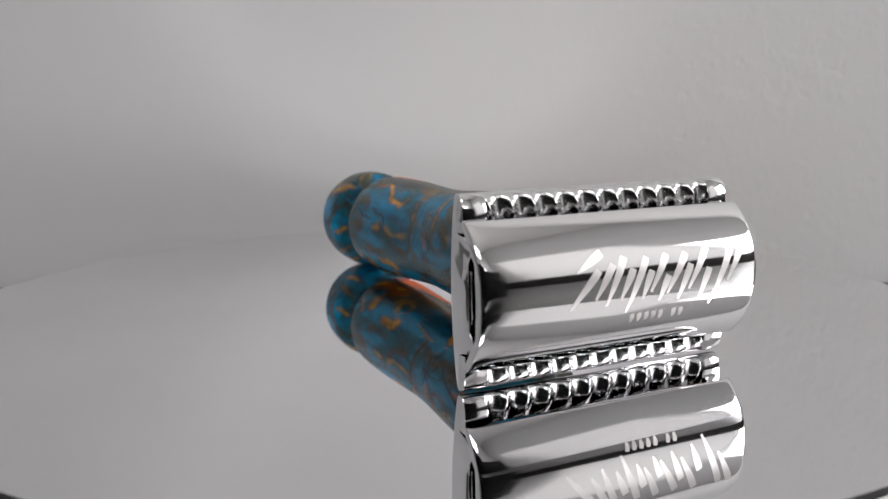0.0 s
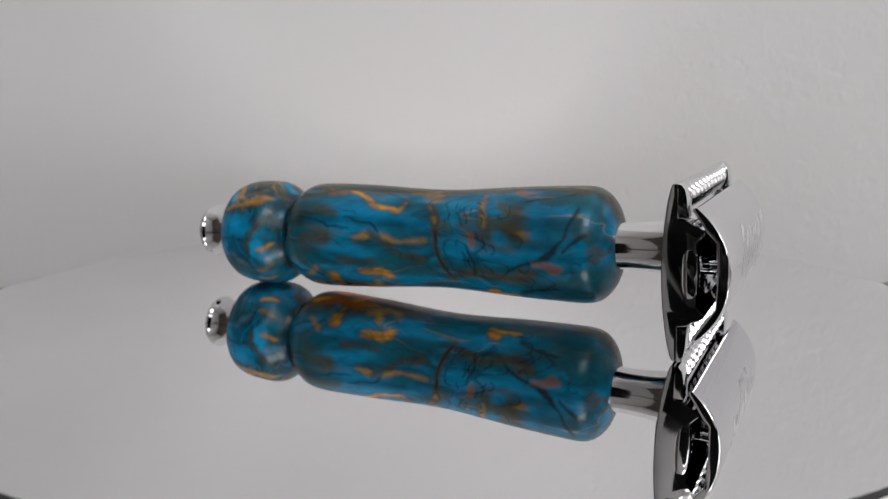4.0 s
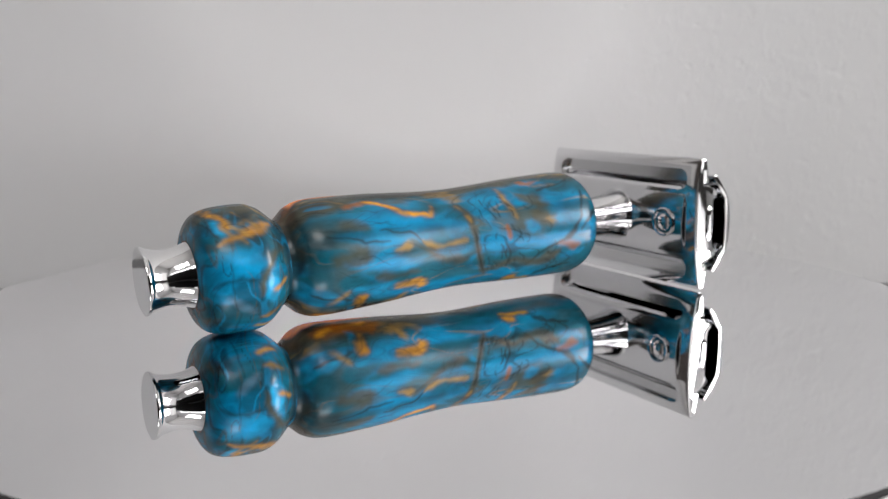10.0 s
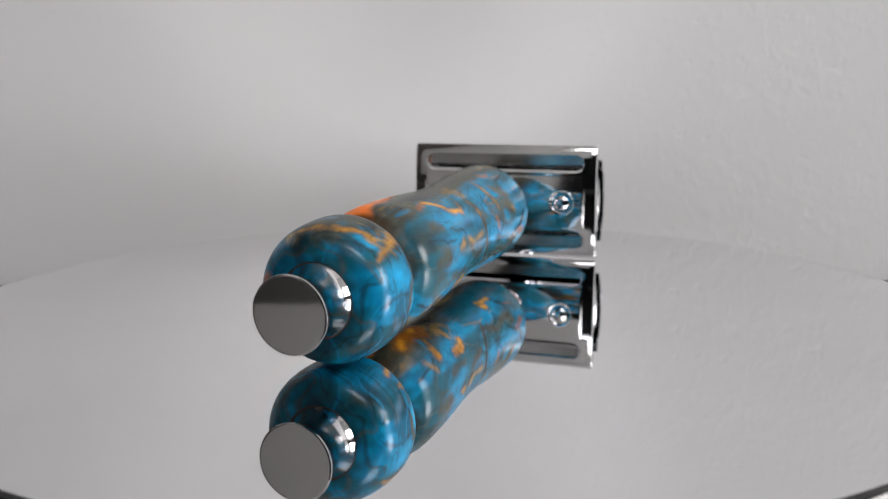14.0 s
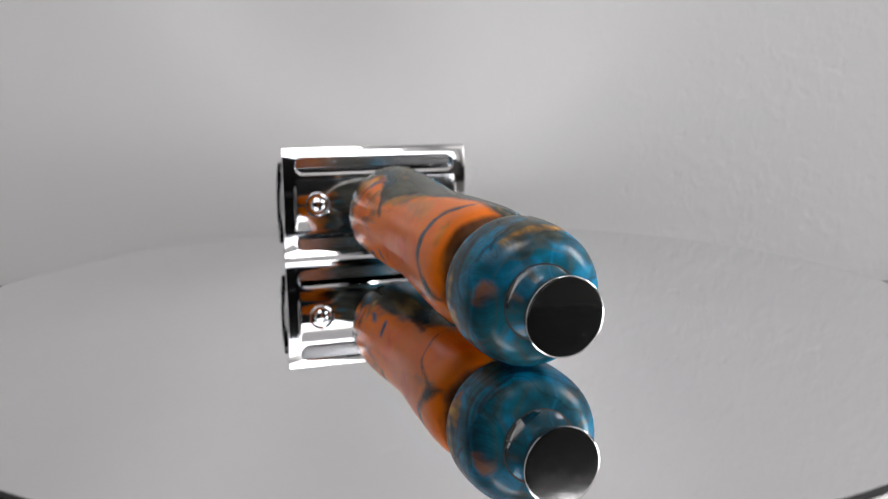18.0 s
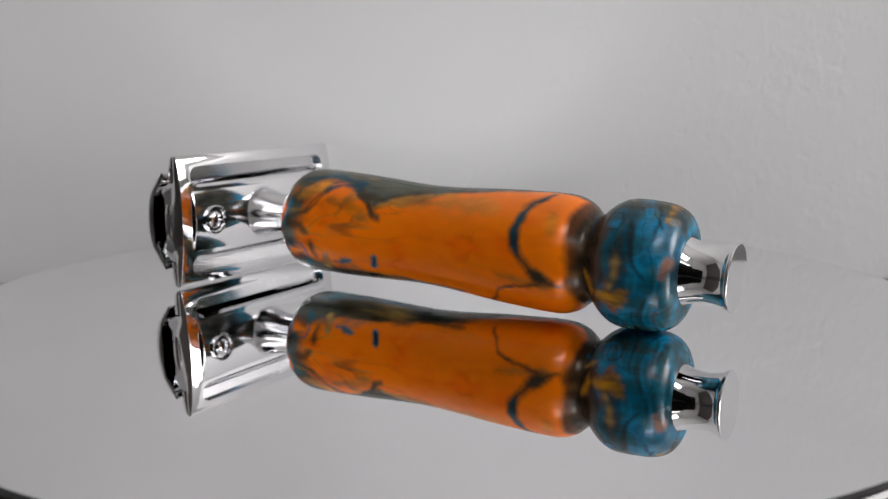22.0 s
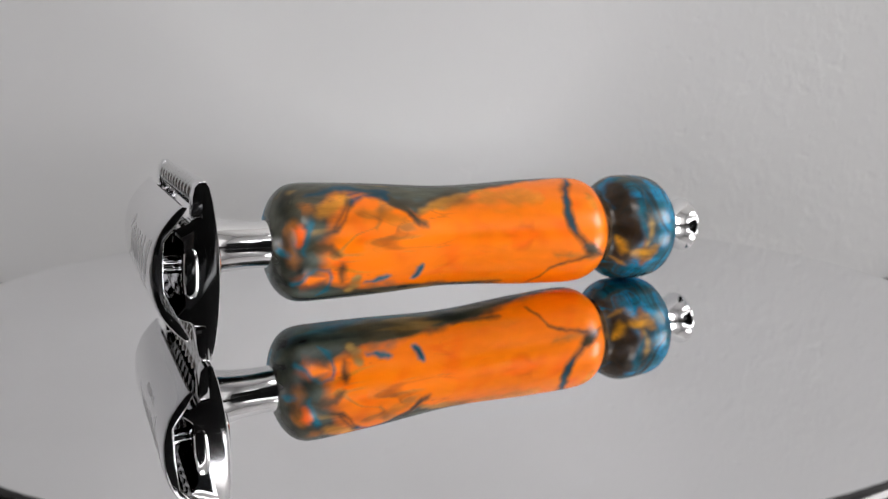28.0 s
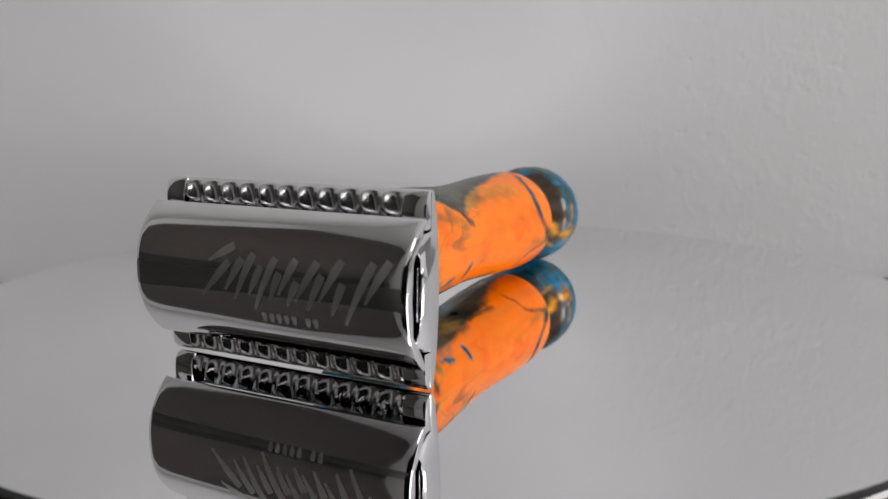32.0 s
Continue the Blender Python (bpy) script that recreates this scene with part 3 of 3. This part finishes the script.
        lay(ease(1.2 - np.abs(waves(round_it, 5.0, 87)) / 0.10) * 0.45, "olive", 0.3)
        band("olive", 2.6, 0.8, (-42.3, 109), (-38.5, 109), (-35.2, 103))
        band("olive", 3.0, 0.9, (-43.0, 70), (-42.0, 90), (-39.6, 98), (-34.0, 112))
        band("dark", 1.4, 0.6, (-46.2, 65), (-45.6, 100), (-45.2, 122), (-43.6, 136))
        band("olive", 1.6, 0.8, (-45.4, 88), (-44.8, 110))
        band("bright", 1.5, 0.9, (-43.4, 120), (-42.9, 130), (-41.4, 140))
        band("gold", 0.8, 1, (-45.2, 60), (-44.4, 72), (-44.1, 88), (-43.3, 109), (-42.1, 119), (-41.3, 132))
        band("tan", 0.9, 0.8, (-44.6, 60), (-45.6, 70))
        band("gold", 0.9, 0.95, (-34.6, 124), (-37.0, 137), (-40.6, 143), (-43.6, 146))
        band("tan", 1.2, 0.6, (-36.0, 118), (-38.0, 124), (-39.4, 130))
        band("rust", 1.3, 0.75, (-36.5, 13), (-37.2, -10), (-37.8, -38))
        band("rust", 0.8, 0.6, (-45.6, 2), (-45.7, 21))
        band("blue", 2.2, 0.9, (-41.8, 16), (-43.0, -1))
        band("slate", 0.8, 0.6, (-44.4, 37), (-45.2, 50), (-45.6, 67))
        band("blue", 2.4, 0.9, (-42.0, 162), (-38.0, 165))
        band("olive", 1.2, 0.9, (-33.5, 150), (-36.2, 165), (-37.7, 177), (-38.3, 191))
        band("bright", 1.9, 1, (-36.1, 181), (-35.9, 198))
        band("gold", 0.7, 0.9, (-35.6, 191), (-33.6, 188))
        band("tan", 0.9, 0.85, (-37.5, 219), (-34.4, 216))
        band("gold", 0.6, 0.8, (-38.4, 233), (-35.4, 237))
        band("slate", 1.4, 0.6, (-42.1, 198), (-39.1, 210))
        band("dark", 0.5, 0.6, (-45.1, 184), (-38.6, 180))
        band("brown", 5, 0.95, (-33.5, 75), (-33.6, 14), (-34.0, -35))
        band("olive", 2.4, 0.7, (-36.7, 73), (-40.6, 74))
        band("blue", 1.5, 0.9, (-36.2, 49), (-37.4, 43))
        band("dark", 0.35, 0.8, (-35.5, 58), (-37.4, 59), (-38.4, 48), (-37.6, 37), (-36.2, 38))
        band("teal", 0.9, 0.9, (-36.2, 19), (-36.7, 6), (-37.5, -5))
        band("tan", 1.2, 0.8, (-37.8, 22), (-38.4, 4), (-37.6, -13))
        band("gold", 1.8, 0.95, (-35.6, -23), (-38.6, -21), (-40.5, -15))
        band("dark", 0.9, 0.8, (-39.6, 50), (-40.4, 28), (-41.4, 12), (-43.4, -1))
        band("blue", 2.4, 0.9, (-43.3, 27), (-43.6, 16))
        band("blue", 1.8, 0.8, (-41.7, -15), (-43.6, -13))
        band("dark", 0.5, 0.8, (-42.2, 76), (-43.1, 61), (-44.5, 46))
        band("gold", 1.6, 0.9, (-36.6, -21), (-39.0, -27))
        band("gold", 1, 0.9, (-32.8, 0), (-34.1, -23))
        band("tan", 1, 0.8, (-32.9, -37), (-34.5, -40))
        rng = random.Random(8)
        for _ in range(9):
            x0, a0 = rng.uniform(-45.5, -41), rng.uniform(0, 360)
            band("dark", 0.22, 0.6, (x0, a0), (x0 + rng.uniform(-0.4, 1.2), a0 + 20), (x0 + rng.uniform(-0.4, 2.0), a0 + 42))
        for _ in range(5):
            x0, a0 = rng.uniform(-44, -37), rng.uniform(60, 130)
            band("tan", 0.45, 0.7, (x0, a0), (x0 + 1.2, a0 + 14), (x0 + 3.0, a0 + 22))
    rgb = np.clip(rgb, 0.0005, 1.0)
    at = me.color_attributes.new("pour", "FLOAT_COLOR", "POINT")
    at.data.foreach_set("color", np.hstack([rgb, np.clip(orange, 0, 1)]).astype(np.float32).ravel())
    return ob


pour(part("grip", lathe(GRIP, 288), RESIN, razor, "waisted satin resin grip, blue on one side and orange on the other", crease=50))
pour(part("knob", lathe(KNOB, 288), RESIN, razor, "rounded blue resin knob with gold swirls", crease=50))
# black ring added for the dark line of the gap behind the end cap
part("gap_ring", lathe([(-46.62, 5.0), (-46.62, 5.5), (-46.4, 5.55)], 64), GAP_BLACK, razor)
FINIAL = curve_through([(-46.5, 5.4), (-46.9, 5.2), (-47.6, 4.93), (-48.7, 4.68), (-50.2, 4.55), (-51.6, 4.68), (-52.8, 5.02), (-53.4, 5.36)], 0.2) + [(-53.7, 5.46), (-53.88, 5.42), (-53.95, 5.28), (-53.95, 5.15), (-53.95, 2.5)]
part("end_cap", lathe(FINIAL, 96), SATIN, razor, "flared chrome end cap")
NECK = curve_through([(32.8, 4.05), (34.5, 3.98), (37.0, 4.05), (39.5, 4.28), (41.5, 4.62), (43.2, 5.05), (44.0, 5.3)], 0.3) + [(44.35, 5.32), (44.6, 5.15), (44.9, 5.0)]
HEAD = -0.3     # where the head sits along the handle, from the drawn outlines
part("collar", lathe(NECK, 96), SATIN, razor, "flared chrome neck")


FACE = [(44.55, 0.0), (44.6, 2.5), (44.75, 5.0), (45.0, 7.5), (45.35, 10.0), (45.8, 12.0), (46.1, 12.75)]
plate_outline = [(x, -z) for x, z in reversed(FACE[1:])] + FACE + [(46.55, 12.85), (46.85, 12.6), (46.85, 7.7), (48.3, 7.55), (48.7, 7.1), (49.7, 6.75), (50.5, 6.3), (50.55, 5.6), (49.5, 4.5),
                                                           (49.4, 0.0), (49.5, -4.5), (50.55, -5.6), (50.5, -6.3), (49.7, -6.75), (48.7, -7.1), (48.3, -7.55), (46.85, -7.7), (46.85, -12.6), (46.55, -12.85)]


def rounded_slot(z, half_y, half_z, x0, x1):
    """A cutter for a slot through the plate, with a chamfered mouth on the handle's side."""
    bm = bmesh.new()
    rings = []
    for x, grow in ((x0, 1.2), (44.9, 0.55), (45.45, 0.0), (x1, 0.0)):
        ring = []
        for s, a0 in ((1, -90), (-1, 90)):
            for k in range(13):
                a = radians(a0 + 180 * k / 12)
                ring.append((s * (half_y - half_z) + (half_z + grow) * math.cos(a), z + (half_z + grow) * math.sin(a)))
        rings.append([bm.verts.new((x * MM, y * MM, q * MM)) for y, q in ring])
    for lo, hi in zip(rings, rings[1:]):
        for k in range(len(lo)):
            j = (k + 1) % len(lo)
            bm.faces.new((lo[k], lo[j], hi[j], hi[k]))
    bm.faces.new(rings[0])
    bm.faces.new(rings[-1])
    return bm


def cut(bm, cutters, mat):
    """bm with the cutters taken away."""
    body = new("body", finish("body", bm, mat, 25, 0.22 * MM))
    tools = []
    for c in cutters:
        tool = new("tool", finish("tool", c, mat))
        mod = body.modifiers.new("cut", "BOOLEAN")
        mod.operation, mod.object, mod.solver = "DIFFERENCE", tool, "EXACT"
        tools.append(tool)
    me = bpy.data.meshes.new_from_object(body.evaluated_get(bpy.context.evaluated_depsgraph_get()))
    out = bmesh.new()
    out.from_mesh(me)
    for o in (body, *tools):
        old = o.data
        bpy.data.objects.remove(o)
        bpy.data.meshes.remove(old)
    bpy.data.meshes.remove(me)
    return out


plate_bm = cut(prism(plate_outline, -21.55, 21.55), [rounded_slot(s * 8.95, 18.6, 1.75, 40, 55) for s in (1, -1)], CHROME)
plate = part("base_plate", plate_bm, CHROME, razor, "chrome base plate with two rinse slots", crease=28, shift=HEAD)


def ridge(y, z):
    """How far the rounded rib between the slots stands out, from its place across and up."""
    u = min(1.0, max(0.0, (19.3 - abs(y)) / 0.7))
    return 0.55 * u * u * (3 - 2 * u) * math.cos(math.pi / 2 * min(1.0, abs(z) / 5.9))


bm = bmesh.new()
across = [-19.3 + 0.13 * k for k in range(11)] + [-17.0, -8.0, 0.0, 8.0, 17.0] + [18.0 + 0.13 * k for k in range(11)]
rings = []
for y in across:
    ring = []
    for k in range(37):
        z = -5.9 + 11.8 * k / 36
        base = 44.55 + 0.06 * (abs(z) / 2.5) ** 1.6
        ring.append(bm.verts.new(((base - 0.004 - ridge(y, z)) * MM, y * MM, z * MM)))
    ring += [bm.verts.new((45.2 * MM, y * MM, z * MM)) for z in (5.9, -5.9)]
    rings.append(ring)
for a, b in zip(rings, rings[1:]):
    for q in range(len(a)):
        bm.faces.new((a[q], a[(q + 1) % len(a)], b[(q + 1) % len(a)], b[q]))
bm.faces.new(rings[0])
bm.faces.new(rings[-1])
part("rib", bm, CHROME, razor, "rounded chrome rib between the rinse slots", crease=40, shift=HEAD)

for s in (1, -1):
    # fluted safety bar: sharp crests, round hollows
    bm = bmesh.new()
    rings = []
    n, pitch = 11 * 16, 3.3
    for k in range(n + 1):
        y = -18.15 + 36.3 * k / n
        ring = []
        for x, z, deep in ((46.5, 12.8, 0.0), (46.95, 12.65, 0.05), (47.5, 12.3, 0.25), (47.95, 11.8, 0.7), (48.2, 11.1, 1.0), (48.2, 10.4, 1.0), (47.95, 9.6, 0.75), (47.5, 8.9, 0.35), (47.1, 8.4, 0.0), (46.5, 8.3, 0.0)):
            d = abs(math.sin(math.pi * (y - s * 0.28 * (12.8 - z) + 18.15) / pitch))
            ring.append(bm.verts.new(((x - deep * d) * MM, y * MM, s * z * MM)))
        rings.append(ring)
    for a, b in zip(rings, rings[1:]):
        for q in range(10):
            bm.faces.new((a[q], a[(q + 1) % 10], b[(q + 1) % 10], b[q]))
    bm.faces.new(rings[0])
    bm.faces.new(rings[-1])
    part("safety_bar", bm, BRUSHED, razor, "fluted satin chrome safety bar", crease=60, shift=HEAD)
    for e in (1, -1):
        block = [(46.5, s * 7.9), (48.25, s * 7.9), (48.1, s * 10.6), (47.8, s * 12.0), (47.2, s * 12.7), (46.5, s * 12.75)]
        part("end_block", prism(block, min(e * 18.1, e * 21.5), max(e * 18.1, e * 21.5)), CHROME, razor, crease=30, bevel=0.15 * MM, shift=HEAD)

for y in (-14.0, 14.0):
    part("pin_ring", lathe([(44.6, 2.85), (43.75, 2.85), (43.62, 2.7), (43.68, 2.4), (44.2, 2.2)], 56, (y, 0), False), CHROME, razor, shift=HEAD)
    part("alignment_pin", lathe([(43.5, 0.02), (43.53, 0.6), (43.68, 1.2), (43.95, 1.6), (44.6, 1.75)], 40, (y, 0)), CHROME, razor, shift=HEAD)
    part("cap_pin", lathe([(49.2, 1.3), (52.3, 1.3)], 32, (y, 0)), CHROME, razor, shift=HEAD)
part("threaded_stud", lathe([(49.2 + 0.25 * k, 2.2 + 0.18 * (k % 2)) for k in range(13)], 40), CHROME, razor, shift=HEAD)


# the domed cap: its crown falls away gently towards both ends
CROWN = 54.15


def dome(z):
    return CROWN - 4.4 * (abs(z) / 9.6) ** 2.5


def fall(y):
    return 0.007 * max(0.0, abs(y) - 18.2) ** 2 + (0.45 * (abs(y) - 21.4) ** 2 if abs(y) > 21.4 else 0.0)


outer = [(dome(-9.6 + 19.2 * k / 48), -9.6 + 19.2 * k / 48) for k in range(49)]
inner = [(49.15, 9.3), (51.2, 6.0), (52.3, 4.7), (52.4, 0), (52.3, -4.7), (51.2, -6.0), (49.15, -9.3)]
section = outer + inner
bm = bmesh.new()
rings = []
for y in (-22.1, -21.95, -21.7, -21.3, -20.5, -19.5, -18.5, -17.5, -16.5, -15.5, -14.5, -10, 0, 10, 14.5, 15.5, 16.5, 17.5, 18.5, 19.5, 20.5, 21.3, 21.7, 21.95, 22.1):
    ring = []
    for i, (x, z) in enumerate(section):
        drop = fall(y) * (1.0 if i < 49 else abs(z) / 9.3)
        ring.append(bm.verts.new(((x - drop) * MM, y * MM, z * (1 - 0.01 * drop) * MM)))
    rings.append(ring)
m = len(section)
for a, b in zip(rings, rings[1:]):
    for q in range(m):
        bm.faces.new((a[q], a[(q + 1) % m], b[(q + 1) % m], b[q]))
bm.faces.new(rings[0])
bm.faces.new(rings[-1])
cap = part("cap", bm, CHROME, razor, "domed mirror-polished chrome cap", crease=35, bevel=0.16 * MM, shift=HEAD)
for e in (1, -1):
    # the rounded end of the core that carries the blade
    bm = bmesh.new()
    bmesh.ops.create_uvsphere(bm, u_segments=32, v_segments=20, radius=1.0)
    for v in bm.verts:
        x, y, z = (math.copysign(abs(q) ** 0.75, q) for q in v.co)
        v.co = ((48.55 + 1.3 * x) * MM, (e * 20.75 + 1.1 * y) * MM, 4.3 * z * MM)
    part("lug", bm, SATIN, razor, "rounded chrome lug between plate and cap", crease=60, shift=HEAD)

# the etched mark on the cap: brush strokes and a row of small bars under them
STROKES = (((-4.4, 4.8), (-8.4, 2.6)), ((-5.0, 2.6), (-9.6, -2.2)), ((-2.8, 3.2), (-5.6, -1.2)), ((-1.0, 4.0), (-4.0, -2.2)), ((0.4, 2.4), (-1.6, -1.4)), ((2.6, 3.7), (-0.8, -3.4)), ((3.4, 1.9), (1.8, -1.8)),
           ((5.9, 3.8), (3.2, -1.0)), ((6.2, 1.0), (4.6, -2.3)), ((9.2, 3.7), (5.9, -1.5)), ((10.0, 2.2), (7.8, -2.4)), ((12.8, 4.2), (9.6, -1.2)), ((13.2, 1.4), (11.4, -2.8)), ((17.4, 4.3), (13.4, -3.8)), ((19.6, 4.6), (16.4, -0.8)))


def stroke(bm, pts, w0, w1):
    p = []
    for i in range(len(pts) - 1):
        a, b, c, d = (Vector(pts[min(max(j, 0), len(pts) - 1)]) for j in (i - 1, i, i + 1, i + 2))
        for k in range(6):
            u = k / 6
            p.append(0.5 * (2 * b + (c - a) * u + (2 * a - 5 * b + 4 * c - d) * u * u + (3 * b - a - 3 * c + d) * u ** 3))
    p.append(Vector(pts[-1]))
    last = None
    for i, q in enumerate(p):
        way = (p[min(i + 1, len(p) - 1)] - p[max(i - 1, 0)]).normalized()
        u = i / (len(p) - 1)
        w = (w0 + (w1 - w0) * u) * (0.55 + 0.45 * math.sin(math.pi * min(1, u + 0.15)))
        side = Vector((-way.y, way.x)) * w / 2
        pair = [bm.verts.new(((dome(s.y) - fall(s.x) + 0.025) * MM, s.x * MM, s.y * MM)) for s in (q + side, q - side)]
        if last:
            bm.faces.new((last[0], last[1], pair[1], pair[0]))
        last = pair


for pts in STROKES:
    bm = bmesh.new()
    stroke(bm, pts, 1.35, 0.7)
    part("etched_stroke", bm, ETCHED, cap, "matt etched brush stroke", shift=HEAD)
for y in (0.4, 1.6, 2.8, 4.0, 5.2, 7.4, 8.6):
    bm = bmesh.new()
    stroke(bm, ((y, -3.7), (y + 0.1, -4.3), (y, -4.9)), 0.75, 0.75)
    part("etched_bar", bm, ETCHED, cap, "small matt etched bar", shift=HEAD)


def motions():
    """The plate turns at an even pace and carries the razor round."""
    times = [*range(0, 33)]
    walk(turntable, [(t, pose(0, 0, 0, 0, 0, heading(t))) for t in times])
    walk(razor, [(t, pose(0, 0, 0, 0, 0, heading(t)) @ REST) for t in times])


motions()
